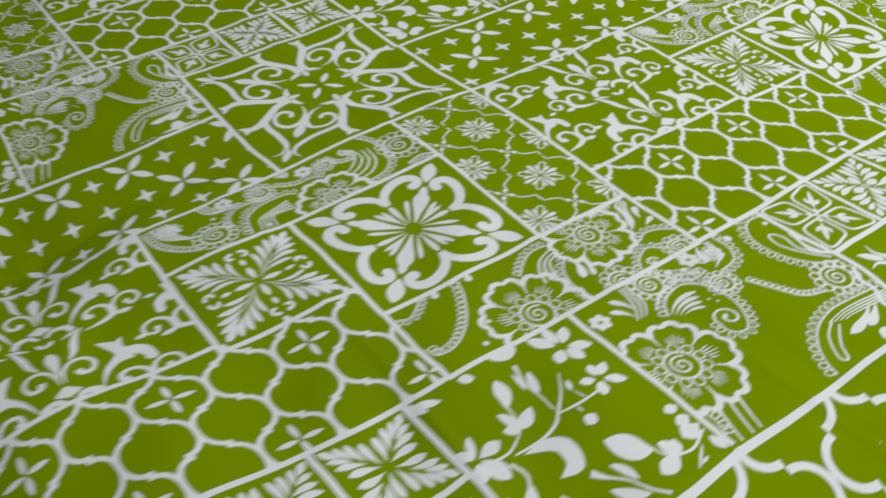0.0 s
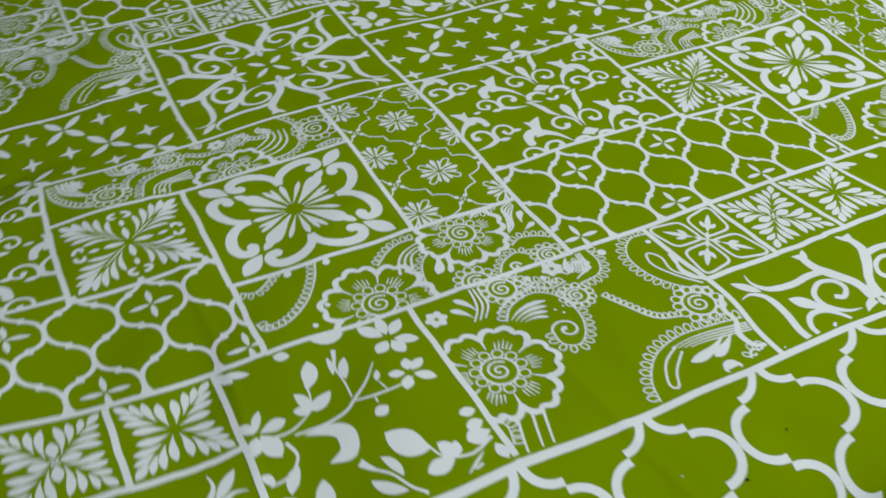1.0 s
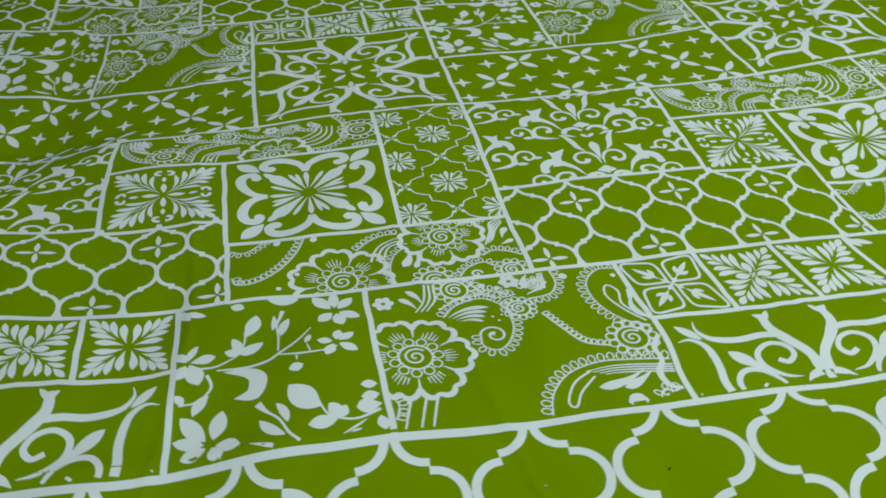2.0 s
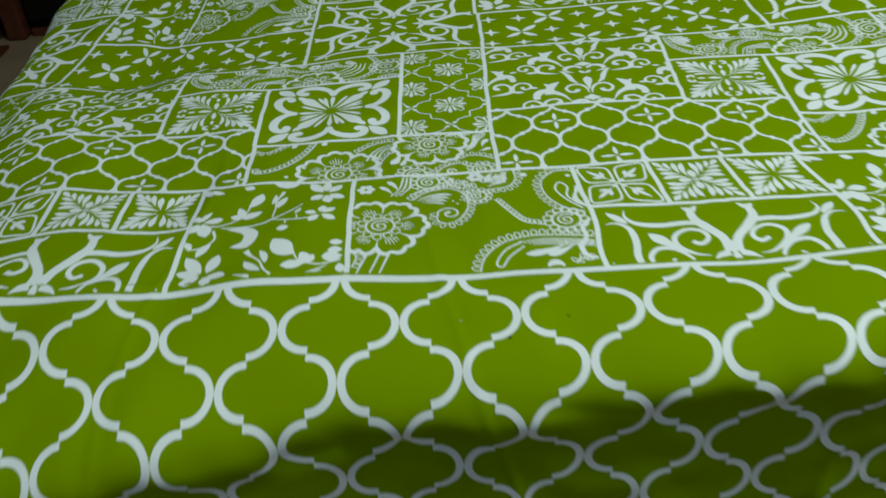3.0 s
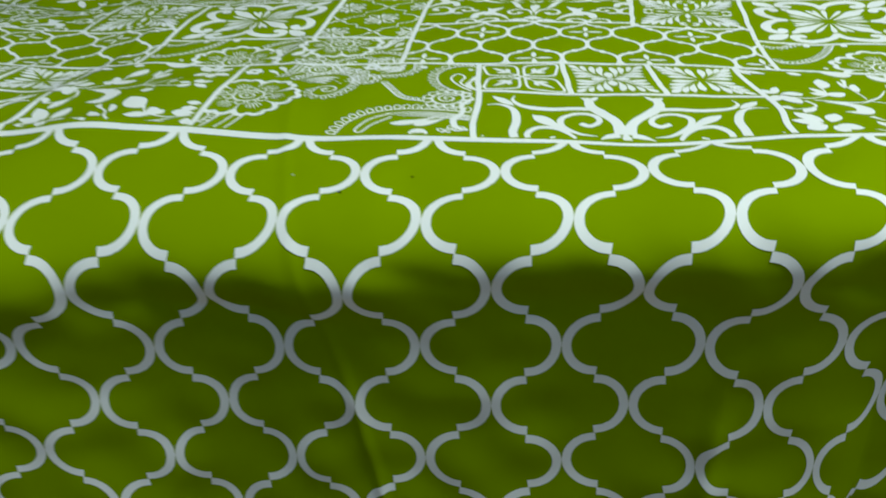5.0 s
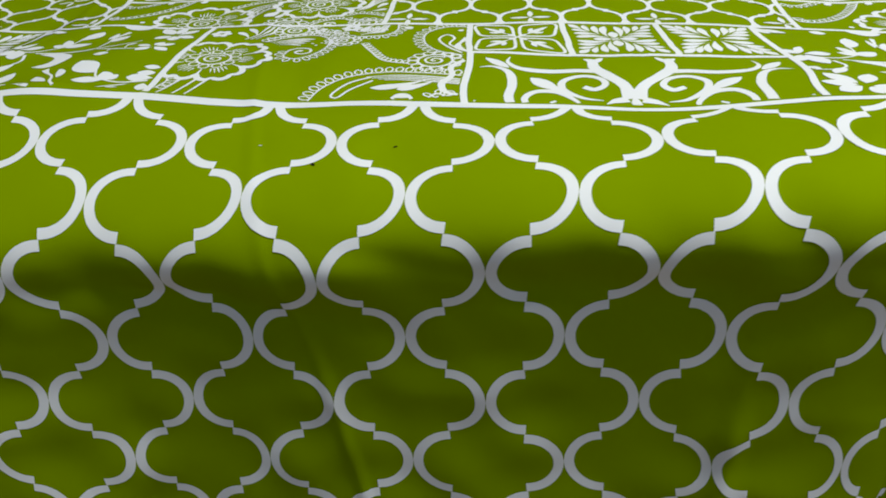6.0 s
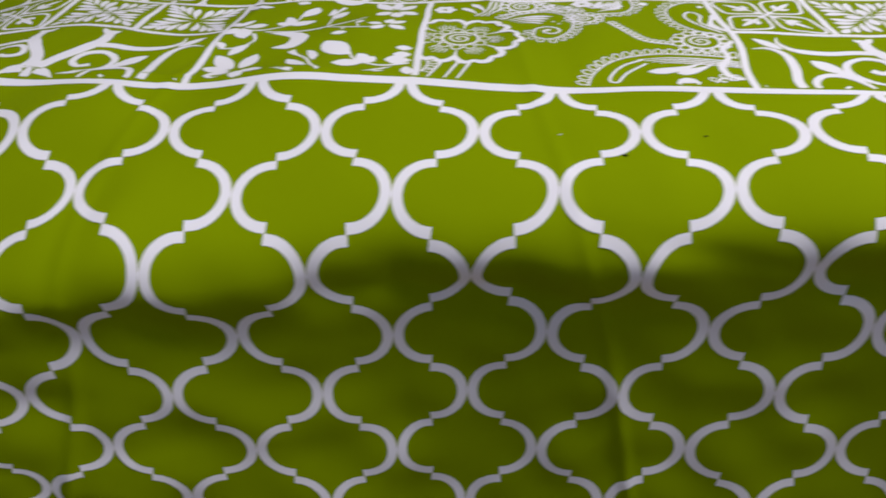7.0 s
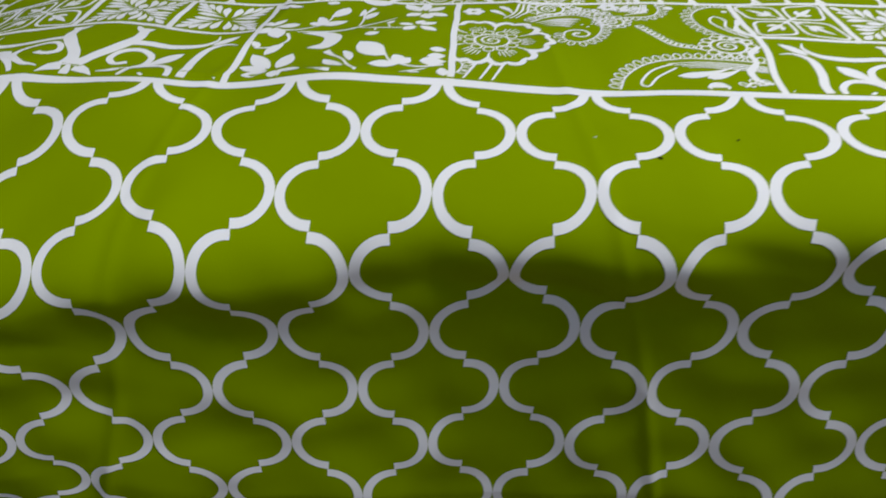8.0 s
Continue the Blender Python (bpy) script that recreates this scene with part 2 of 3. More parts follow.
class Print:
    """White print gathered as strips in the cloth's own (u, v)."""

    def __init__(self, inside=None):
        self.uv, self.h, self.faces, self.count, self.inside = [], [], [], 0, inside

    def strip(self, pts, widths, step=0.005, across=1):
        pts = np.asarray(pts, float)
        d = np.concatenate([[0], np.cumsum(np.linalg.norm(np.diff(pts, axis=0), axis=1))])
        if d[-1] < 1e-6:
            return
        n = max(len(pts), int(d[-1] / step) + 2)
        s = np.linspace(0, d[-1], n)
        p = np.stack([np.interp(s, d, pts[:, 0]), np.interp(s, d, pts[:, 1])], -1)
        w = np.interp(s / d[-1], np.linspace(0, 1, len(np.atleast_1d(widths))), np.atleast_1d(widths)) / 2
        t = np.gradient(p, axis=0)
        t /= np.linalg.norm(t, axis=1, keepdims=True) + 1e-12
        side = np.stack([-t[:, 1], t[:, 0]], -1)
        k = max(across, int(w.max() * 2 / 0.0045) + 1)
        rows = p[:, None] + side[:, None] * (np.linspace(-1, 1, k + 1)[None, :, None] * w[:, None, None])
        self.grid(rows)

    def grid(self, rows):
        n, k = rows.shape[0], rows.shape[1]
        base = self.count
        self.count += n * k
        self.uv.append(rows.reshape(-1, 2))
        lift = np.full(n * k, 0.0002 + 0.00008 * random.random())
        flat_u, flat_v = rows.reshape(-1, 2).T
        for c, lean in (*CREASES, (TUCK + 0.05, 0.15)):
            lift += 0.0004 * np.exp(-((flat_u - c - lean * np.clip(flat_v, -0.6, 0.2)) / 0.014) ** 2)
        lift += 0.00005 * np.clip((-0.12 - flat_v) / 0.05, 0, 1) + 0.0001 * np.clip((-0.25 - flat_u) / 0.2, 0, 1) * np.clip((-0.15 - flat_v) / 0.1, 0, 1)
        lift += 0.00015 * np.exp(-((rows.reshape(-1, 2)[:, 1] + 0.13) / 0.06) ** 2)
        self.h.append(lift)
        for i in range(n - 1):
            for j in range(k - 1):
                if self.inside is None or self.inside(*(rows[i:i + 2, j:j + 2].reshape(4, 2).mean(0))):
                    a = base + i * k + j
                    self.faces.append((a, a + k, a + k + 1, a + 1))

    def object(self, name, parent, label="", place=None):
        if not self.faces:
            return None
        uv, used = np.concatenate(self.uv), sorted({i for f in self.faces for i in f})
        at = {i: n for n, i in enumerate(used)}
        uv, h = uv[used], np.concatenate(self.h)[used]
        uv = uv if place else stretched(uv)
        ob = mesh_object(name, (place or raised)(uv[:, 0], uv[:, 1], h), [tuple(at[i] for i in f) for f in self.faces], WHITE, parent)
        return tagged(ob, label) if label else ob


# Border of ogees that runs along the edge and down the drop.
P, Q, W = 0.1046, 0.0535, 0.0070
OFF = -0.155
FAR, RIGHT = 1.75, 1.13


def printed_ogee(i, j):
    pr = Print(lambda u, v: v < -0.001 and SIDE - 0.38 < u < RIGHT)
    th = np.linspace(-0.03, math.pi / 2 + 0.03, 9)
    ra, rb = P / 4 - W / 2, Q / 2 - W / 2
    u0, v0 = OFF + (i + (0.5 if j % 2 else 0)) * P, -j * Q
    for sgn in (-1, 1):
        pr.strip(np.stack([u0 + sgn * (P / 4 - ra * np.cos(th)), v0 - rb * np.sin(th)], -1), W, 0.003, 2)
        pr.strip(np.stack([u0 + sgn * (P / 4 + ra * np.sin(th)), v0 - Q + rb * np.cos(th)], -1), W, 0.003, 2)
    return pr.object("printed_ogee", bedsheet)


for j in range(10):
    for i in range(-8, 13):
        printed_ogee(i, j)


# ---- the print's motifs, in millimetres from a panel's lower corner ----
class Pen:
    """Draws on a Print through a 2 x 3 map from millimetres to the cloth."""

    def __init__(self, pr, m, fat=1.0):
        self.pr, self.m, self.fat = pr, np.asarray(m, float), fat
        self.k = 0.001 * math.sqrt(abs(np.linalg.det(self.m[:, :2]))) * 1000

    def at(self, x, y, s=1.0, turn=0.0, flip=False):
        c, n = math.cos(radians(turn)) * s, math.sin(radians(turn)) * s
        f = -1 if flip else 1
        a = np.array([[c * f, -n, x], [n * f, c, y], [0, 0, 1]])
        return Pen(self.pr, self.m @ a, self.fat)

    def line(self, pts, w, step=4.0):
        p = np.asarray(pts, float)
        q = p @ self.m[:, :2].T + self.m[:, 2]
        self.pr.strip(q, np.atleast_1d(w) * self.k * self.fat, step * 0.001)

    def curve(self, ctrl, w, n=5):
        p = np.asarray(ctrl, float)
        p = np.vstack([2 * p[0] - p[1], p, 2 * p[-1] - p[-2]])
        out = []
        for i in range(1, len(p) - 2):
            for t in np.linspace(0, 1, n, endpoint=False):
                a, b, c, d = p[i - 1:i + 3]
                out.append(0.5 * (2 * b + (c - a) * t + (2 * a - 5 * b + 4 * c - d) * t * t + (3 * b - a - 3 * c + d) * t ** 3))
        out.append(p[-2])
        self.line(out, w)
        return np.array(out)

    def leaf(self, x0, y0, x1, y1, w, bend=0.0, fat=0.5):
        """A pointed leaf from base to tip; fat: where along it is widest."""
        mx, my = (x0 + x1) / 2 - (y1 - y0) * bend, (y0 + y1) / 2 + (x1 - x0) * bend
        t = np.linspace(0, 1, 9)
        pts = np.stack([(1 - t) ** 2 * x0 + 2 * t * (1 - t) * mx + t * t * x1, (1 - t) ** 2 * y0 + 2 * t * (1 - t) * my + t * t * y1], -1)
        e = math.log(0.5) / math.log(fat)
        self.line(pts, w * np.sin(math.pi * t ** e) ** 0.8 + 0.15)

    def petal(self, cx, cy, x1, y1, w):
        """A broad petal that stops short of its flower's heart."""
        self.leaf(cx + 0.17 * (x1 - cx), cy + 0.17 * (y1 - cy), x1, y1, w, 0, 0.52)

    def drop(self, x0, y0, x1, y1, w, bend=0.0):
        """A teardrop: fine at the base, round at the tip."""
        t = np.linspace(0, 1, 9)
        mx, my = (x0 + x1) / 2 - (y1 - y0) * bend, (y0 + y1) / 2 + (x1 - x0) * bend
        pts = np.stack([(1 - t) ** 2 * x0 + 2 * t * (1 - t) * mx + t * t * x1, (1 - t) ** 2 * y0 + 2 * t * (1 - t) * my + t * t * y1], -1)
        self.line(pts, w * np.array([0.08, 0.22, 0.38, 0.56, 0.76, 0.94, 1.0, 0.84, 0.1]))

    def dot(self, x, y, r):
        a = np.linspace(-1, 1, 7)
        self.line(np.stack([x + a * r, 0 * a + y], -1), 2 * r * np.sqrt(np.maximum(0.02, 1 - a * a)))

    def ring(self, x, y, rx, ry, w, turn=0.0, n=12):
        a = np.linspace(0, 2 * math.pi, n + 1)
        c, s = math.cos(turn), math.sin(turn)
        self.line(np.stack([x + rx * np.cos(a) * c - ry * np.sin(a) * s, y + rx * np.cos(a) * s + ry * np.sin(a) * c], -1), w, 99)

    def spiral(self, x, y, r, turns, w, start=0.0, way=1, end=None):
        a = np.linspace(0, 1, int(14 * turns) + 4)
        th = radians(start) + way * a * turns * 2 * math.pi
        rr = r * (1 - 0.86 * a)
        ww = np.interp(a, [0, 0.85, 1], [w, w, end or w])
        self.line(np.stack([x + rr * np.cos(th), y + rr * np.sin(th)], -1), ww, 3)

    def beads(self, ctrl, size, side=1, rail=1.3, n=6):
        """A chain of small loops along a line."""
        p = self.curve(ctrl, rail, n)
        d = np.concatenate([[0], np.cumsum(np.linalg.norm(np.diff(p, axis=0), axis=1))])
        count = max(2, int(d[-1] / (size * 0.78)))
        for s in (np.arange(count) + 0.5) / count * d[-1]:
            x, y = np.interp(s, d, p[:, 0]), np.interp(s, d, p[:, 1])
            x2, y2 = np.interp(s + 1, d, p[:, 0]), np.interp(s + 1, d, p[:, 1])
            x1, y1 = np.interp(s - 1, d, p[:, 0]), np.interp(s - 1, d, p[:, 1])
            th = math.atan2(y2 - y1, x2 - x1)
            ox, oy = -math.sin(th) * side * size * 0.5, math.cos(th) * side * size * 0.5
            self.ring(x + ox, y + oy, size * 0.32, size * 0.5, 1.35, th, 8)

    def rosette(self, x, y, r, bead=11, turns=1.7):
        """A spiral boss with a ring of loops."""
        self.ring(x, y, r * 0.60, r * 0.60, 1.8, 0, 20)
        self.spiral(x, y, r * 0.44, turns, 2.0, 40, 1)
        for i in range(bead):
            a = 2 * math.pi * i / bead
            self.ring(x + 0.8 * r * math.cos(a), y + 0.8 * r * math.sin(a), r * 0.19, r * 0.185, 1.5, a, 8)

    def bloom(self, x, y, r, petals=6, start=10):
        """A large henna flower: lobed scalloped petals round a spiral boss."""
        th = np.linspace(0, 2 * math.pi, petals * 24 + 1) + radians(start)
        f = petals * (th - radians(start)) / 2
        rr = r * (0.70 + 0.20 * np.abs(np.sin(f)) ** 0.5 + 0.09 * np.abs(np.sin(3 * f)) ** 0.8)
        self.line(np.stack([x + rr * np.cos(th), y + rr * np.sin(th)], -1), 3.9 + 1.6 * np.abs(np.sin(3 * f)), 3)
        self.rosette(x, y, r * 0.48, 11)
        for i in range(petals):
            a = radians(start) + 2 * math.pi * i / petals
            self.line([(x + r * s * math.cos(a), y + r * s * math.sin(a)) for s in (0.5, 0.74)], [1.0, 2.8])
            for k in range(-2, 3):
                b = a + math.pi / petals + k * 0.11
                e = 0.72 - 0.035 * abs(k)
                self.line([(x + r * s * math.cos(b), y + r * s * math.sin(b)) for s in (0.5, e)], [1.6, 0.6], 9)

    def blossom(self, x, y, r, n=5, start=90, w=0.62):
        for i in range(n):
            a = radians(start + 360 * i / n)
            self.leaf(x + 0.14 * r * math.cos(a), y + 0.14 * r * math.sin(a), x + r * math.cos(a), y + r * math.sin(a), w * r, 0, 0.55)

    def four(self, cx, cy):
        return [self.at(cx, cy, 1, 90 * i) for i in range(4)]

    def eight(self, cx, cy):
        return self.four(cx, cy) + [p.at(0, 0, 1, 0, True) for p in self.four(cx, cy)]


def draw_sprig(p, w, h):
    p = p.at(-11, 0)
    p.curve([(25, 106), (43, 104), (57, 110), (64, 115)], [2, 2.2, 1.8, 1.2])
    p.curve([(46, 100), (70, 99), (87, 103), (96, 110), (112, 124), (125, 141)], [1.6, 2.6, 2.6, 2.4, 2, 1])
    p.curve([(97, 109), (116, 107), (136, 108), (145, 112)], [1.6, 2.6, 2, 1.2])
    p.curve([(96, 114), (97, 130), (96, 147), (99, 157), (102, 167)], [1.6, 1.8, 1.8, 2.6, 4.2])
    p.leaf(99, 133, 107, 156, 8, 0.1, 0.5)
    p.leaf(92, 141, 94, 161, 4.6, -0.1, 0.5)
    p.curve([(66, 118), (69, 131), (69, 141)], [1.2, 1.6, 2.2])
    p.leaf(69, 135, 79, 163, 13, -0.12, 0.55)
    p.leaf(65, 115, 52, 120, 9, 0, 0.5)
    p.leaf(63, 115, 58, 135, 9, -0.2, 0.5)
    p.leaf(64, 115, 84, 127, 11, -0.1, 0.42)
    p.curve([(52, 97), (71, 93), (79, 85), (75, 72), (60, 70)], [0.6, 8, 15, 13, 0.6])
    p.leaf(104, 89, 116, 93, 10, 0, 0.5)
    p.leaf(111, 99, 111, 106, 1.8, 0, 0.5)
    p.leaf(119, 120, 124, 131, 5, 0, 0.5)
    p.leaf(123, 107, 120, 120, 1.4, 0, 0.5)
    p.petal(147, 161, 129, 184, 12.3)
    p.petal(147, 161, 132, 148, 11.5)
    p.petal(147, 161, 152, 140, 11.5)
    p.petal(147, 161, 168, 149, 10.5)
    p.petal(147, 161, 164, 178, 10.5)
    p.petal(147, 161, 148, 188, 9.5)
    p.petal(144, 117, 129, 122, 8.5)
    p.petal(144, 117, 135, 101, 9.5)
    p.petal(144, 117, 161, 104, 9.5)
    p.petal(144, 117, 160, 128, 8.5)
    p.petal(144, 117, 148, 133, 8.5)
    p.leaf(24, 113, 45, 116, 10.9, 0, 0.6)
    p.leaf(24, 111, 32, 88, 15, 0, 0.55)
    p.leaf(22, 115, 30, 133, 7, 0.1, 0.5)
    p.leaf(21, 114, 12, 126, 9, 0, 0.5)
    p.leaf(21, 110, 14, 95, 11, 0, 0.5)
    p.curve([(38, 97), (42, 85), (36, 76), (28, 72), (17, 71)], [3, 2.6, 2, 1.8, 1.5])
    p.leaf(40, 77, 28, 61, 9, -0.15, 0.5)
    p.leaf(21, 72, 14, 80, 7, 0, 0.5)
    p.petal(43, 33, 19, 61, 13.3)
    p.petal(43, 33, 51, 62, 13.3)
    p.petal(43, 33, 65, 27, 13.3)
    p.petal(43, 33, 50, 18, 12.3)
    p.petal(43, 33, 22, 23, 12.3)
    p.petal(43, 33, 15, 41, 11.5)
    p.curve([(78, 61), (84, 53), (94, 43), (101, 28), (110, 17)], [6, 2, 2, 2.4, 2.6])
    p.leaf(79, 46, 98, 27, 9, -0.15, 0.5)
    p.leaf(92, 58, 100, 39, 7, 0.2, 0.5)
    p.leaf(71, 25, 100, 16, 3, -0.05, 0.5)
    p.leaf(126, 49, 103, 73, 21, 0.1, 0.5)
    p.curve([(125, 54), (130, 42), (138, 37), (152, 35), (170, 42)], [1.6, 1.8, 2.2, 2.2, 2.6])
    p.leaf(138, 37, 145, 48, 9, 0, 0.5)
    p.leaf(138, 37, 132, 51, 11, -0.2, 0.5)
    p.leaf(138, 37, 115, 33, 13, 0.05, 0.55)
    p.leaf(172, 47, 152, 45, 13.3, 0, 0.6)
    p.leaf(171, 56, 157, 54, 9, 0, 0.5)
    p.leaf(171, 66, 158, 66, 8, 0, 0.5)
    p.leaf(171, 21, 169, 36, 9, 0, 0.5)
    p.leaf(139, 20, 159, 34, 2.2, 0, 0.5)
    p.leaf(145, 22, 154, 25, 2.4, 0, 0.5)
    p.leaf(89, 185, 117, 183, 16, -0.1, 0.5)
    p.leaf(16, 180, 36, 172, 8, 0, 0.5)
    p.leaf(11, 185, 22, 169, 9, 0, 0.5)
    p.leaf(57, 180, 69, 174, 10, 0, 0.5)


def draw_paisley(p, w, h):
    p.bloom(30, 94, 48, 6, 25)
    p.beads([(96, 166), (112, 170), (124, 160)], 7, 1), p.rosette(154, 172, 10, 8), p.curve([(60, 150), (80, 162), (108, 166)], [1.5, 2, 1.2])
    p.rosette(80, 176, 20, 12), p.rosette(129, 141, 16, 12), p.rosette(209, 90, 22, 13)
    p.blossom(14, 166, 10, 6, 0, 0.7), p.blossom(131, 179, 10, 6, 0, 0.7)
    for k in range(3):
        p.curve([(40 + 5 * k, 150), (50 + 5 * k, 164), (54 + 4 * k, 186)], [1.4, 2.2, 2])
    p.drop(48, 160, 36, 180, 6, -0.2), p.drop(42, 154, 28, 170, 6, -0.2)
    p.beads([(62, 138), (76, 154), (100, 160), (116, 146), (118, 122), (110, 102), (98, 92), (87, 98), (88, 112)], 8, 1)
    p.spiral(99, 110, 12, 1.3, 2.2, 170, -1, 5)
    for k in range(4):
        p.drop(66 + 3 * k, 138 - 2 * k, 104 - 3 * k, 147 - 6 * k, 5 - 0.5 * k, 0.28)
    p.dot(104, 134, 1.3), p.dot(108, 128, 1.3), p.dot(112, 135, 1.1)
    p.beads([(92, 188), (106, 164), (118, 158), (132, 160)], 8, 1)
    p.beads([(140, 152), (162, 156), (172, 170), (172, 188)], 8, -1)
    for k in range(3):
        p.curve([(142 + 4 * k, 158 + 2 * k), (154 + 3 * k, 166), (160 + 2 * k, 186)], [1.4, 2.2, 1.4])
    p.drop(150, 186, 144, 166, 8, -0.3), p.spiral(140, 170, 6, 1.2, 2, 0, 1, 3), p.dot(182, 178, 4), p.dot(118, 172, 3), p.dot(106, 178, 3)
    p.beads([(146, 132), (156, 112), (168, 92), (188, 84)], 6.5, 1)
    p.beads([(236, 181), (216, 182), (199, 164), (199, 136), (212, 112), (230, 102)], 9, -1)
    p.curve([(229, 108), (218, 124), (210, 146), (216, 160), (223, 150), (219, 132), (230, 114)], 2.2)
    p.dot(228, 172, 2.6)
    p.curve([(234, 150), (226, 130), (228, 118), (236, 110)], [7, 3, 7, 2])
    p.beads([(122, 22), (129, 42), (146, 60), (172, 68), (200, 66), (231, 62)], 9, 1)
    for k in range(4):
        p.curve([(160 + 5 * k, 60 - 2 * k), (186, 62 - 2.6 * k), (231, 56 - 2.6 * k)], [0.9, 1.5, 1.8])
    p.curve([(164, 60), (148, 50), (138, 32), (143, 27), (151, 40), (166, 54)], 2.0)
    p.drop(206, 54, 166, 42, 9, 0.18), p.drop(212, 52, 186, 38, 9, 0.15)
    p.line([(170, 19), (190, 19.6), (214, 18)], [1, 5, 1])
    p.dot(191, 23, 8)
    for x in (143, 150, 157):
        p.line([(x, 19), (x + 4, 19)], 1.4)
    p.curve([(231, 90), (222, 76), (224, 62), (218, 48), (222, 34), (231, 30)], [4, 5, 4, 6, 5, 3])
    p.beads([(210, 24), (216, 30), (224, 28), (231, 32)], 7, 1), p.spiral(216, 27, 5, 1, 1.6)
    p.beads([(4, 56), (8, 46), (4, 32)], 8, 1)
    for x in (10, 22, 31):
        p.curve([(x + 8, 50), (x + 4, 38), (x - 1, 22)], [2.4, 2, 1.6])


def draw_tile_a(p, w, h):
    for q in p.four(w / 2, h / 2):
        q.curve([(3, 3), (16, 2.8), (29, 5), (33, 17), (34, 34), (17, 33), (5, 29), (2.8, 16), (3, 3)], 2.7)
        q.leaf(8, 8, 27, 27, 5), q.leaf(12, 12, 23, 14, 4.5, -0.2), q.leaf(12, 12, 14, 23, 4.5, 0.2)
        q.leaf(0, 0, 8, 8, 4)


def draw_tile_b(p, w, h):
    for q in p.four(w / 2, h / 2):
        q.leaf(3.0, 0, 18, 0, 8.4, 0, 0.55), q.leaf(0, 0, 3.4, 3.4, 1.6), q.leaf(24.5, 24.5, 34.5, 34.5, 6.4, 0, 0.6)
        for r in (q, q.at(0, 0, 1, 90, True)):
            r.leaf(4.5, 4.6, 32, 4.0, 6.4, 0.2, 0.68), r.leaf(12, 11.0, 32.5, 12.6, 5.9, 0.16, 0.64), r.leaf(19, 17.6, 33.5, 22.2, 5.2, 0.14, 0.62)


def draw_tile_c(p, w, h):
    for q in p.four(w / 2, h / 2):
        q.leaf(23.5, 23.5, 35, 35, 6.8, 0, 0.6)
        for r in (q, q.at(0, 0, 1, 90, True)):
            r.leaf(18, 16.2, 34, 23.6, 5.6, 0.12, 0.62), r.leaf(11, 9.2, 32.5, 15.0, 6.3, 0.14, 0.64), r.leaf(4, 2.2, 28.5, 5.4, 7.0, 0.12, 0.66)


def draw_leaf(p, w, h):
    p = p.at(w / 2, h / 2, w / 134)
    for q in p.four(0, 0):
        q.leaf(4, 0, 24, 0, 6.8, 0, 0.55), q.leaf(27, 0, 38, 0, 5.4), q.leaf(3, 3, 30, 30, 1.6), q.leaf(41, 41, 58, 57, 8.4, 0, 0.62)
        for r in (q, q.at(0, 0, 1, 90, True)):
            r.leaf(34, 31.5, 58, 44, 7.4, 0.14, 0.64), r.leaf(27, 24, 56, 32.5, 7.0, 0.18, 0.66), r.leaf(19, 16, 51, 21.5, 6.8, 0.22, 0.68)
            r.leaf(10, 7.6, 42, 11.6, 5.4, 0.26, 0.68)
            r.spiral(45, 6, 6.4, 0.7, 4.6, -30, 1, 6.4)


def draw_square(p, w, h):
    p = p.at(w / 2, h / 2, w / 177)
    for q in p.eight(0, 0):
        q.curve([(0, 44), (5, 58), (18, 68), (33, 71), (43, 67), (45, 58), (39, 53)], [7, 9, 10.5, 11.5, 12, 11, 11], 6)
        q.dot(37.5, 54, 6)
        q.drop(2, 9, 19, 40, 5.5)
    for q in p.four(0, 0):
        q.drop(6, 6, 40, 40, 17), q.leaf(33, 33, 46, 46, 9), q.drop(0, 9, 0, 42, 6.5), q.drop(-3, 8, -11, 40, 4.6)
        q.leaf(50, 50, 74, 74, 17, 0, 0.55)
    

def draw_ornate(p, w, h):
    p = p.at(w / 2, h / 2, w / 240, 0)
    for q in p.eight(0, 0):
        q.curve([(-89, 112), (-91, 101), (-82, 90), (-60, 86), (-40, 88), (-24, 86)], [0.8, 5, 8, 8, 8, 8], 6)
        q.curve([(-26, 112), (-28, 104), (-27, 92), (-18, 77), (-7, 61), (-2, 42)], [8, 10, 12, 10.5, 10, 15], 6)
        q.leaf(-27, 103, -34, 113, 6, -0.2), q.leaf(-25, 104, -19, 115, 6, 0.2)
        q.curve([(-5, 41), (-14, 38), (-21, 33)], [9, 7, 0.6])
        q.curve([(-22, 38), (-36, 41), (-49, 53), (-50, 68), (-38, 77), (-25, 73), (-20, 62), (-27, 54), (-35, 58)], [0.8, 4, 6, 6.5, 6, 5.5, 5.5, 6, 6], 6)
    for q in p.four(0, 0):
        q.leaf(-90, 90, -108, 108, 10), q.leaf(-3, 3, -20, 20, 9), q.leaf(0, 44, 0, 27, 8)
        q.leaf(-50, 50, -74, 74, 14, 0, 0.6)


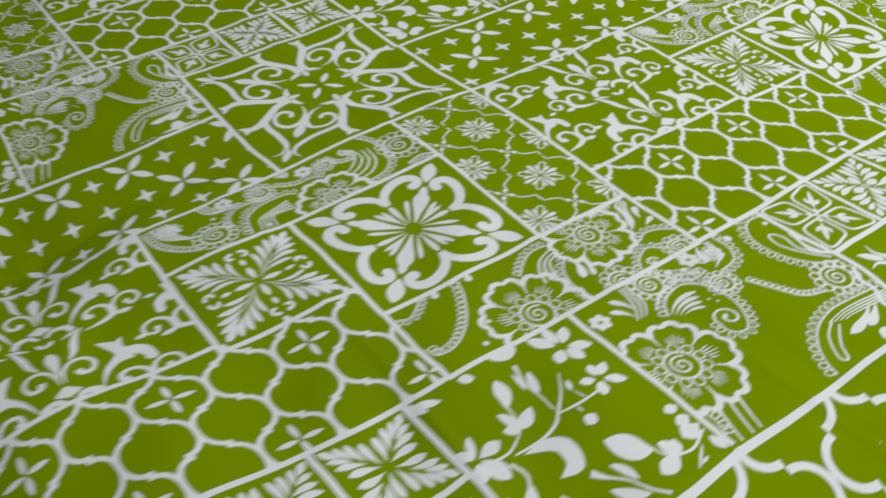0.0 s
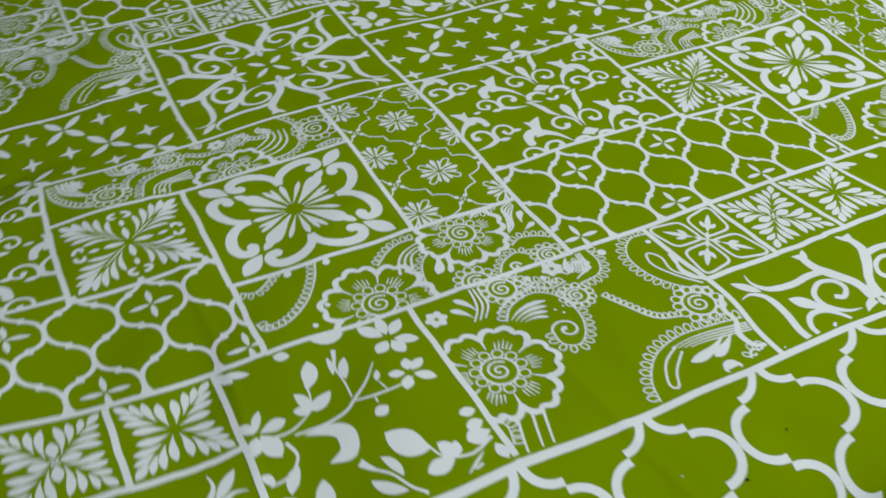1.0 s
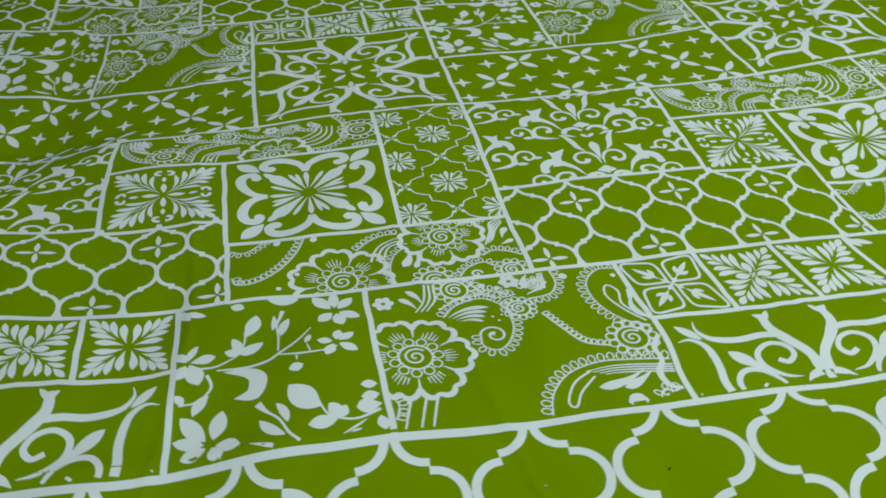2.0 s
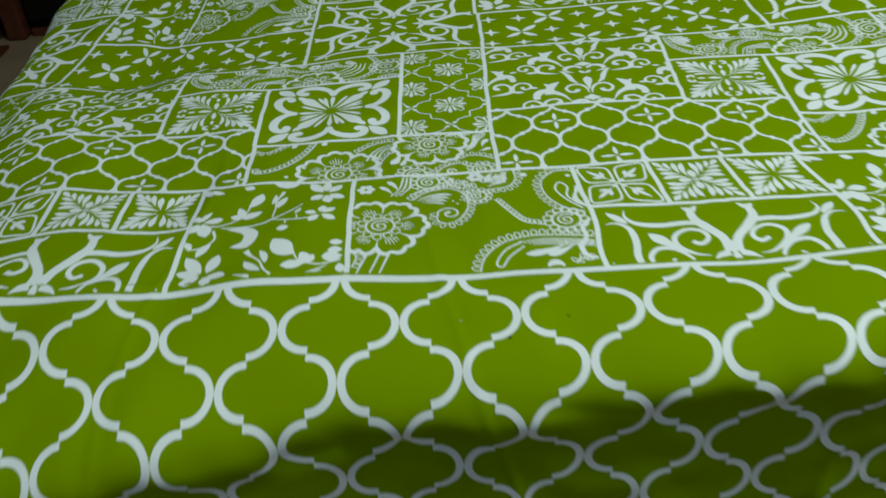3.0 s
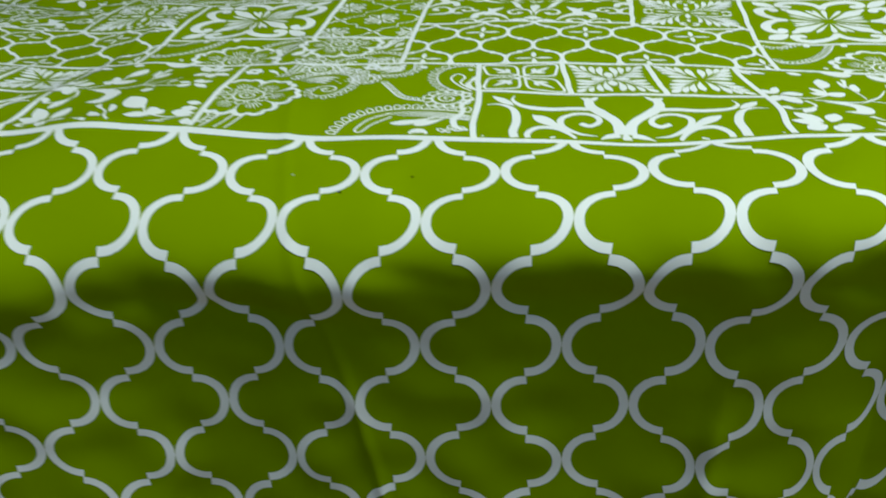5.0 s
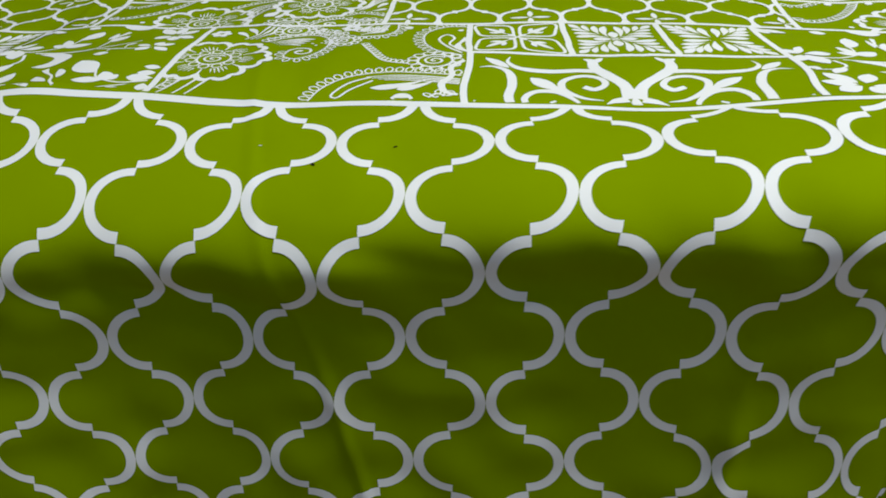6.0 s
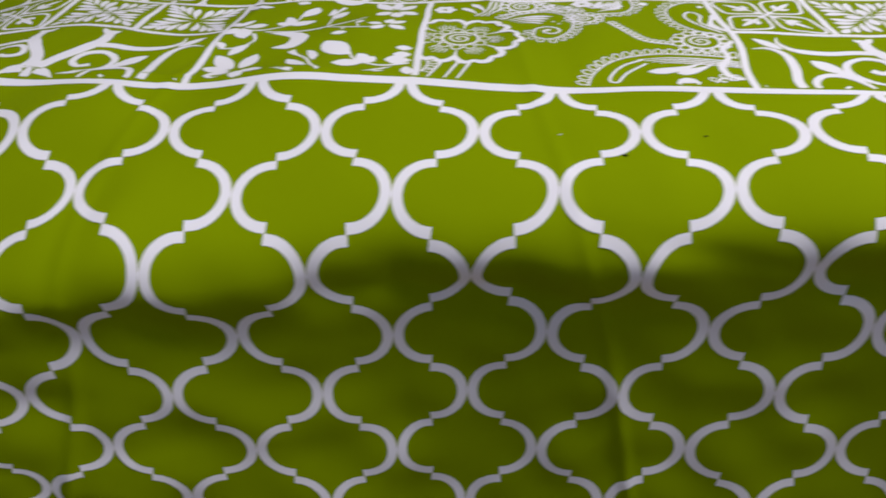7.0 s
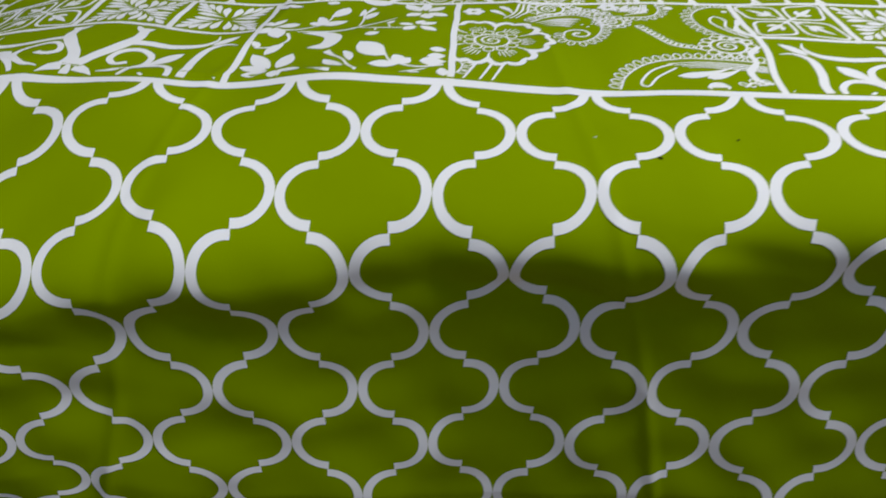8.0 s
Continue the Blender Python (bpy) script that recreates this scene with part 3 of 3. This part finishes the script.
def draw_henna(p, w, h):
    p.bloom(104, 16, 50, 6, 10), p.bloom(207, 66, 44, 6, 40)
    p.beads([(76, 92), (66, 66), (48, 40), (26, 24), (8, 24), (4, 36)], 8, -1)
    p.beads([(4, 78), (16, 74), (30, 84), (38, 92)], 7, -1)
    p.drop(52, 93, 46, 80, 7), p.drop(86, 93, 82, 80, 7), p.dot(58, 20, 3), p.dot(46, 12, 2.6), p.dot(64, 32, 2.6)
    p.beads([(122, 60), (136, 72), (150, 78), (164, 76)], 7.5, 1), p.beads([(152, 4), (150, 24), (156, 42), (166, 52)], 7, 1)
    for k in range(3):
        p.curve([(134 + 6 * k, 40), (140 + 6 * k, 56), (150 + 5 * k, 66 - 3 * k), (166 + 3 * k, 70 - 5 * k)], [2.8, 2.4, 2, 1.2])
    p.drop(172, 50, 162, 24, 9, 0.2), p.drop(178, 40, 173, 22, 6, 0.2), p.rosette(188, 2, 21, 12)
    p.beads([(212, 4), (222, 16), (238, 22), (248, 14)], 7, 1), p.rosette(262, 6, 17, 11), p.spiral(228, 6, 6, 1.2, 2.2)
    p.beads([(240, 32), (252, 38), (266, 34), (277, 26)], 7.5, 1)
    for k in range(4):
        p.curve([(246 + k, 48 + 2 * k), (256, 56 + 4 * k), (262 - k, 70 + 4 * k), (272, 82 + 2 * k)], [1, 2.4, 2.4, 1])
    p.drop(266, 56, 274, 72, 7, 0.2), p.drop(262, 46, 276, 52, 6), p.beads([(226, 92), (240, 86), (252, 92)], 7, -1)


def draw_trellis(p, w, h):
    th = np.linspace(0, math.pi / 2, 6)
    a, b = 27.5, 42.0
    for j in range(-1, 4):
        for i in range(-1, 8):
            x, y = a - 6.5 + 2 * a * i + (a if j % 2 else 0), 14 + b * j
            for sx in (-1, 1):
                for sy in (-1, 1):
                    p.line(np.stack([x + sx * (a / 2 + (a / 2 + 0.3) * np.cos(th)), y + sy * (b / 2 - 1.6) * np.sin(th)], -1), 4.0)
                    p.line([(x + sx * a / 2, y + sy * (b / 2 - 3.4)), (x + sx * a / 2 * 0.9, y + sy * (b / 2 + 3.0))], 4.6)
            if j % 2 == 0 and (i + j // 2) % 2 == 0:
                for q in p.four(x, y):
                    q.leaf(1, 0, 18.5, 0, 4.8)


def draw_column(p, w, h):
    for x, y in ((62, 70), (62, 171), (14, 18), (14, 118), (14, 215), (108, 18), (108, 120), (108, 218), (62, -30)):
        for q in p.four(x, y):
            q.drop(2, 0, 21, 0, 5.6)
            q.curve([(2, 2), (10, 6), (17, 13), (13, 17), (6, 10), (2, 2)], 1.8), q.drop(3, 1.6, 17, 6.5, 3.4, 0.1), q.drop(1.6, 3, 6.5, 17, 3.4, -0.1)
    for x, y in ((62, 20), (62, 121), (62, 222), (14, 68), (14, 168), (109, 69), (109, 170)):
        for q in p.four(x, y):
            q.dot(4.5, 4.5, 2.6)
        p.ring(x, y, 2.4, 2.4, 1.3, 0, 8)
        for fx in (1, -1):
            for fy in (1, -1):
                p.line([(x + fx * 6, y + fy * 5), (x + fx * 9, y + fy * 12), (x + fx * 18, y + fy * 17), (x + fx * 24, y + fy * 18), (x + fx * 23.5, y + fy * 25)], 1.9)


def lily(p):
    p.curve([(-25, -33), (-16, -14), (-5, -3)], [0.5, 5, 10])
    p.curve([(0, -8), (-1, 6), (-4, 16), (-14, 26)], [15, 11, 13, 1.5])
    p.curve([(-1, 8), (0, 16), (5, 24)], [8, 8, 1.2])
    p.curve([(-6, -4), (5, 3), (14, -2), (18, -13)], [10, 13, 13, 9])
    p.dot(17, -14, 5), p.leaf(13, 14, 25, 15, 6)


def scrolls(p):
    p.curve([(0, -8), (-1, 4), (-8, 11), (-17, 9), (-18, 1), (-13, 1)], [6, 5, 4, 4, 5, 7])
    p.curve([(1, -8), (3, 5), (11, 12), (20, 9), (22, 0), (15, -4), (12, 3)], [6, 4.4, 3.6, 3.4, 3.4, 3.4, 5.5])
    p.curve([(3, -6), (-8, -12), (-24, -15)], [7, 5, 0.6])
    p.leaf(1, -9, 14, -10, 6)


def urn(p):
    for q in (p, p.at(0, 0, 1, 0, True)):
        q.curve([(33, 37), (27, 30), (22, 18), (19, 5), (13, -5)], [0.8, 6, 8, 7, 2], 6)
        q.curve([(31, 36), (24, 34), (14, 29)], [1, 5, 0.8])
        q.curve([(2, -34), (4, -19), (12, -9), (23, -9), (29, -18), (25, -28), (17, -28), (15, -22)], [1, 3.4, 4.4, 4.4, 4.4, 4.4, 5.5, 8], 6)
        q.curve([(3, 42), (11, 50), (22, 47), (26, 38)], [4, 6.5, 8, 7])
        q.leaf(0, 25, 8, 34, 6)
    p.drop(0, -24, 0, 14, 13), p.leaf(-11, 56, 11, 56, 12), p.drop(0, 48, 0, 64, 11)


def draw_damask(p, w, h):
    for j in range(-1, 3):
        y = 102 * j
        urn(p.at(128, 58 + y, 1.0))
        for s, flip in ((-1, False), (1, True)):
            x = 128
            lily(p.at(x + s * 108, 85 + y, 0.85, 0, flip)), lily(p.at(x + s * 50, 36 + y, 1.0, 0, not flip))
            scrolls(p.at(x + s * 97, 52 + y, 1.12, 0, flip)), scrolls(p.at(x + s * 60, 2 + y, 1.12, 0, not flip))


CROSSES = {(2, 2), (4, 2), (6, 2), (1, 1), (7, 1), (3, 0), (5, 0), (8, 0), (9, 2), (3, 3), (5, 3), (0, 3), (8, 3)}


def draw_star(p, w, h):
    for j in range(0, 4):
        for i in range(0, 10):
            x, y = 14 + 43.3 * i, 17 + 48.5 * j
            for q in p.four(x, y):
                if (i, j) in CROSSES:
                    q.leaf(1, 1, 22.5, 21, 9.2, 0, 0.52)
                else:
                    q.line([(0, 0), (4, 0), (12.5, 0)], [7, 4.2, 0.4])


def draw_strip(p, w, h):
    p.rosette(60, 24, 22, 14), p.rosette(274, 42, 25, 14), p.rosette(126, 66, 16, 11), p.rosette(30, 64, 12, 9), p.rosette(196, 62, 13, 9)
    p.beads([(78, 24), (84, 44), (104, 54), (122, 50)], 7, 1), p.beads([(140, 66), (158, 54), (176, 52), (186, 44)], 7, 1)
    for k in range(3):
        p.curve([(64 + 5 * k, 84), (72 + 4 * k, 62), (96 + 3 * k, 56 + 3 * k)], [2.4, 2, 1.2])
    p.beads([(6, 76), (10, 46), (26, 22), (42, 10)], 8, 1)
    for k in range(4):
        p.curve([(16 + 5 * k, 78), (20 + 4 * k, 54), (36 + 3 * k, 38 - 2 * k)], [3, 2.4, 1.2])
    p.drop(40, 54, 34, 72, 8, 0.2), p.blossom(88, 70, 10, 6, 0, 0.7), p.blossom(176, 68, 10, 6, 0, 0.7)
    p.beads([(88, 4), (96, 30), (116, 44), (142, 46), (152, 40)], 8, 1)
    for k in range(4):
        p.curve([(98 + 5 * k, 4), (106 + 4 * k, 24 - k), (140, 36 - 5 * k)], [1.4, 1.8, 2.6])
    p.bloom(178, 6, 40, 6, 20), p.dot(108, 10, 2.4), p.dot(70, 52, 2.4)
    p.beads([(200, 72), (208, 54), (224, 50), (232, 62), (222, 70)], 7, 1)
    p.beads([(212, 8), (236, 12), (252, 28), (256, 60), (246, 82)], 8, -1)
    for k in range(4):
        p.curve([(208, 16 + 6 * k), (226 - 3 * k, 19 + 7 * k), (241 - 5 * k, 34 + 5 * k), (245 - 6 * k, 58)], [1.4, 2.2, 2.4, 1.2])
    p.spiral(224, 66, 7, 1.3, 2.4, 90), p.beads([(150, 80), (160, 72), (164, 82)], 6, 1), p.beads([(292, 4), (280, 12), (262, 8)], 7, 1)


DRAW = {"sprig": draw_sprig, "paisley": draw_paisley, "tile_a": draw_tile_a, "tile_b": draw_tile_b, "tile_c": draw_tile_c, "leaf": draw_leaf, "square": draw_square,
        "ornate": draw_ornate, "henna": draw_henna, "trellis": draw_trellis, "column": draw_column, "damask": draw_damask, "star": draw_star, "strip": draw_strip}
LABELS = {"sprig": "white flower sprig print", "paisley": "white henna paisley print", "tile_a": "white four-petal tile print", "tile_b": "white leafy rosette tile print",
          "tile_c": "white four-feather tile print", "leaf": "white feathered leaf print", "square": "white scrolled flower print", "ornate": "white tulip scroll print",
          "henna": "white henna flower print", "trellis": "white trellis print", "column": "white small flower print", "damask": "white damask print",
          "star": "white cross and star print", "strip": "white henna strip print"}
RU, RV = 0.640, 0.655
FAT = {"sprig": 1.0, "leaf": 0.96, "tile_b": 1.0, "tile_c": 1.0, "square": 0.95, "ornate": 0.86, "trellis": 1.05, "star": 1.08, "henna": 1.0, "strip": 1.0, "paisley": 1.0, "tile_a": 1.0}
PANELS = [
    ("sprig", -0.315, -0.006, 0.165, 0.178), ("paisley", -0.150, -0.006, 0.235, 0.178),
    ("tile_a", 0.085, 0.092, 0.080, 0.080), ("tile_b", 0.165, 0.092, 0.080, 0.080), ("tile_c", 0.245, 0.092, 0.080, 0.080),
    ("ornate", 0.085, -0.15, 0.240, 0.242), ("henna", -0.272, 0.172, 0.28, 0.090), ("trellis", 0.008, 0.172, 0.36, 0.137),
    ("square", -0.272, 0.262, 0.171, 0.158), ("leaf", -0.394, 0.300, 0.122, 0.120), ("column", -0.101, 0.262, 0.109, 0.243),
    ("strip", -0.394, 0.42, 0.293, 0.085), ("damask", 0.008, 0.309, 0.238, 0.196), ("star", 0.008, 0.505, 0.397, 0.144)]


def printed_panel(kind, u, v, w, h):
    lw = 0.0051
    pr = Print(lambda a, b: b > 0.004 and SIDE - 0.38 < a < RIGHT and b < FAR and u < a < u + w and v < b < v + h)
    lower = {"sprig": 0.009, "paisley": 0.012}.get(kind, 0.0)
    DRAW[kind](Pen(pr, [[0.001, 0, u], [0, 0.001, v - lower]], FAT.get(kind, 0.9)), w * 1000, h * 1000)
    motif = pr.object("printed_motif", bedsheet, LABELS[kind])
    if motif:
        tagged(motif, kind="stuff")
    pr = Print(lambda a, b: b > 0.002 and SIDE - 0.38 < a < RIGHT and b < FAR)
    # each panel owns its lower and left lines, which its neighbours share
    sway = 0.0008
    for (a0, b0), (a1, b1) in (((u, v), (u + w, v)), ((u, v), (u, v + h))):
        n = 8
        pr.strip([(a0 + (a1 - a0) * i / n + random.uniform(-sway, sway), b0 + (b1 - b0) * i / n + random.uniform(-sway, sway)) for i in range(n + 1)], lw, 0.008)
    return pr.object("printed_outline", bedsheet)


for row in range(0, 3):
    for colm in range(-3, 4):
        du, dv = RU * colm + row * RU / 2, RV * row
        for kind, u, v, w, h in PANELS:
            if u + du + w > SIDE - 0.36 and u + du < RIGHT and v + dv + h > 0 and v + dv < FAR:
                printed_panel(kind, u + du, v + dv, w, h)

edge = Print()
edge.strip([(SIDE - 0.36 + 0.05 * i, -0.002 + 0.0012 * math.sin(2.3 * i)) for i in range(int((RIGHT - SIDE + 0.36) / 0.05) + 1)], 0.0062, 0.004, 4)
edge.object("printed_line", bedsheet, "white printed border line")

# ---- what the sheet lies on ----
def grid_mesh(name, fn, na, nb, mat, parent, label=""):
    """A sheet through fn(a, b), a and b from -1 to 1."""
    a, b = np.meshgrid(np.linspace(-1, 1, na), np.linspace(-1, 1, nb))
    ob = mesh_object(name, fn(a, b).reshape(-1, 3), [(j * na + i, j * na + i + 1, (j + 1) * na + i + 1, (j + 1) * na + i) for j in range(nb - 1) for i in range(na - 1)], mat, parent)
    return tagged(ob, label) if label else ob


def rounded(dims, r, seg=3):
    bm = bmesh.new()
    box(bm, *dims)
    bmesh.ops.bevel(bm, geom=bm.edges[:], offset=r, segments=seg, affect="EDGES", profile=0.5)
    return bm


bed = tagged(new("bed"), "wooden bed with a thick mattress under the green sheet", "bed")
part("mattress", rounded((-0.57, -0.04, 0.36, 1.10, 1.74, 0.555), 0.04), TICKING, bed, "pale cotton mattress")
part("base", rounded((-0.55, -0.03, 0.26, 1.10, 1.74, 0.358), 0.008, 1), WOOD, bed)
for x in (-0.53, 1.02):
    for y in (-0.01, 1.66):
        part("leg", rounded((x, y, 0, x + 0.07, y + 0.07, 0.259), 0.006, 1), WOOD, bed)


def make_pillow():
    pillow = tagged(new("pillow"), "lime green printed pillow lying on the sheet", "pillow")
    lay = pose(-0.40, 1.36, 0.675, 0, -2, 42)

    def shape(a, b, side, puff=0.0):
        full = np.maximum(0, (1 - np.abs(a) ** 2.6)) ** 0.55 * np.maximum(0, (1 - np.abs(b) ** 2.6)) ** 0.55
        x = 0.29 * a * (1 - 0.07 * (1 - b * b))
        y = 0.20 * b * (1 - 0.08 * (1 - a * a))
        z = side * (0.068 * full + puff) + 0.004 * np.sin(9 * a + 3 * b) * full - 0.035 * np.abs(a * b) ** 3
        q = np.stack([x, y, z], -1)
        m = np.array(lay)
        return q @ m[:3, :3].T + m[:3, 3]

    grid_mesh("cover_top", lambda a, b: shape(a, b, 1), 41, 31, GREEN, pillow)
    grid_mesh("cover_bottom", lambda a, b: shape(a, b, -1), 41, 31, GREEN, pillow)
    pr = Print(lambda u, v: abs(u) < 0.97 and abs(v) < 0.97)
    pen = Pen(pr, [[0.0034, 0, -1], [0, 0.005, -1]])
    draw_star(pen.at(60, 60, 1), 400, 300), draw_trellis(pen.at(300, 20, 1), 370, 128), draw_square(pen.at(20, 200, 1), 170, 158), draw_tile_c(pen.at(8, 8, 1), 78, 78)
    for s in (0.9, -0.9):
        pr.strip([(-0.96, s), (0.96, s)], 0.025, 0.03), pr.strip([(s, -0.96), (s, 0.96)], 0.018, 0.03)
    pr.object("printed_pattern", pillow, "white printed pattern", lambda u, v, h: shape(u, v, 1, 0.0012))
    t = np.linspace(0, 2 * math.pi, 81)[:-1]
    ring = [(np.clip(1.5 * math.cos(s), -1, 1), np.clip(1.5 * math.sin(s), -1, 1)) for s in t]
    seam = bpy.data.curves.new("seam", "CURVE")
    seam.dimensions, seam.bevel_depth, seam.bevel_resolution = "3D", 0.0022, 2
    sp = seam.splines.new("POLY")
    sp.points.add(len(ring) - 1)
    sp.use_cyclic_u = True
    for q, (a, b) in zip(sp.points, ring):
        q.co = (*shape(np.array(a), np.array(b), 1), 1)
    seam.materials.append(GREEN)
    new("seam", seam).parent = pillow


make_pillow()


# ---- the dark side of the room ----
def make_cabinet():
    cab = tagged(new("cabinet"), "wooden cabinet with the unlit corner's shade put into its near-black colour", "cabinet")
    # Body, doors and panels carry the corner's shade in their black colour.
    part("body", rounded((-1.45, 2.34, 0.03, -0.45, 2.80, 1.15), 0.008, 1), SHADE_LINT_BLACK, cab)
    for x0, x1 in ((-1.44, -0.96), (-0.94, -0.46)):
        d = part("door", rounded((x0, 2.322, 0.06, x1, 2.339, 1.12), 0.004, 1), SHADE_LINT_BLACK, cab)
        part("panel", rounded((x0 + 0.07, 2.314, 0.14, x1 - 0.07, 2.3215, 1.04), 0.003, 1), SHADE_LINT_BLACK, d)
    for x in (-1.525, -0.45):
        part("post", rounded((x, 2.30, 0, x + 0.066, 2.38, 1.2), 0.012), REDWOOD, cab, "reddish brown corner post")
    part("plinth", rounded((-1.45, 2.335, 0, -0.45, 2.36, 0.028), 0.003, 1), REDWOOD, cab)


def make_cord():
    data = bpy.data.curves.new("cord", "CURVE")
    data.dimensions, data.bevel_depth, data.bevel_resolution = "3D", 0.0042, 2
    sp = data.splines.new("BEZIER")
    pts = [(-1.232, 2.306, 0.52), (-1.226, 2.303, 0.40), (-1.207, 2.302, 0.344), (-1.186, 2.303, 0.40), (-1.196, 2.306, 0.52)]
    sp.bezier_points.add(len(pts) - 1)
    for q, c in zip(sp.bezier_points, pts):
        q.co = c
        q.handle_left_type = q.handle_right_type = "AUTO"
    data.materials.append(CORD)
    cord = tagged(new("cord"), "white cord hanging in a loop on the cabinet", "cord")
    new("loop", data).parent = cord
    bm = rounded((-1.24, 2.300, 0.515, -1.19, 2.3138, 0.535), 0.003, 1)
    part("hook", bm, REDWOOD, cord)


def make_boxed_bench():
    chest = tagged(new("boxed_bench"), "low bench with a pale worn top edge, boxed in by an added dark body", "chest")
    # Added box in rug brown, standing in for dark floor under the bar.
    part("body", rounded((-2.35, 2.30, 0.0, -1.56, 2.75, 0.262), 0.006, 1), RUG, chest)
    # The lid's near-black colour also holds the corner's shade.
    part("lid", rounded((-2.36, 2.285, 0.2625, -1.555, 2.76, 0.285), 0.004, 1), SHADE_LINT_BLACK, chest)
    part("edging", rounded((-2.36, 2.268, 0.264, -1.555, 2.2845, 0.284), 0.003, 1), PALE, chest, "pale worn metal edging")


def make_rug():
    rug = tagged(new("rug"), "dark reddish brown woven rug on the floor", "rug")
    part("weave", rounded((-2.9, -0.6, 0.0, -1.572, 2.24, 0.012), 0.004, 1), RUG, rug)
    for x0, x1 in ((-1.571, -1.512), (-1.511, -1.495)):
        part("border", rounded((x0, -0.6, 0.0, x1, 2.24, 0.013), 0.003, 1), REDWOOD, rug, "dark red border band")


def make_lint(x, y, size, turn, mat, label):
    bm = bmesh.new()
    at = cloth(*stretched(np.array([x, y])))
    bmesh.ops.create_icosphere(bm, subdivisions=2, radius=1, matrix=Matrix.Translation(tuple(at + np.array([0, 0, size * 0.5]))) @ pose(0, 0, 0, 0, 0, turn) @ Matrix.Diagonal((size * 2.2, size, size * 0.6, 1)))
    for v in bm.verts:
        v.co += 0.3 * size * noise.noise_vector(v.co * 400)
    tagged(part("lint_speck", bm, mat), label, "lint", "specks on the sheet")


make_lint(0.042, -0.058, 0.0007, 40, SHADE_LINT_BLACK, "tiny dark speck of lint on the green sheet")
make_lint(-0.010, -0.078, 0.0009, -30, SHADE_LINT_BLACK, "tiny dark speck of lint on the green sheet")
make_lint(-0.05, -0.056, 0.0006, 15, CORD, "tiny pale speck of lint on the green sheet")
make_cabinet()
make_cord()
make_boxed_bench()
make_rug()
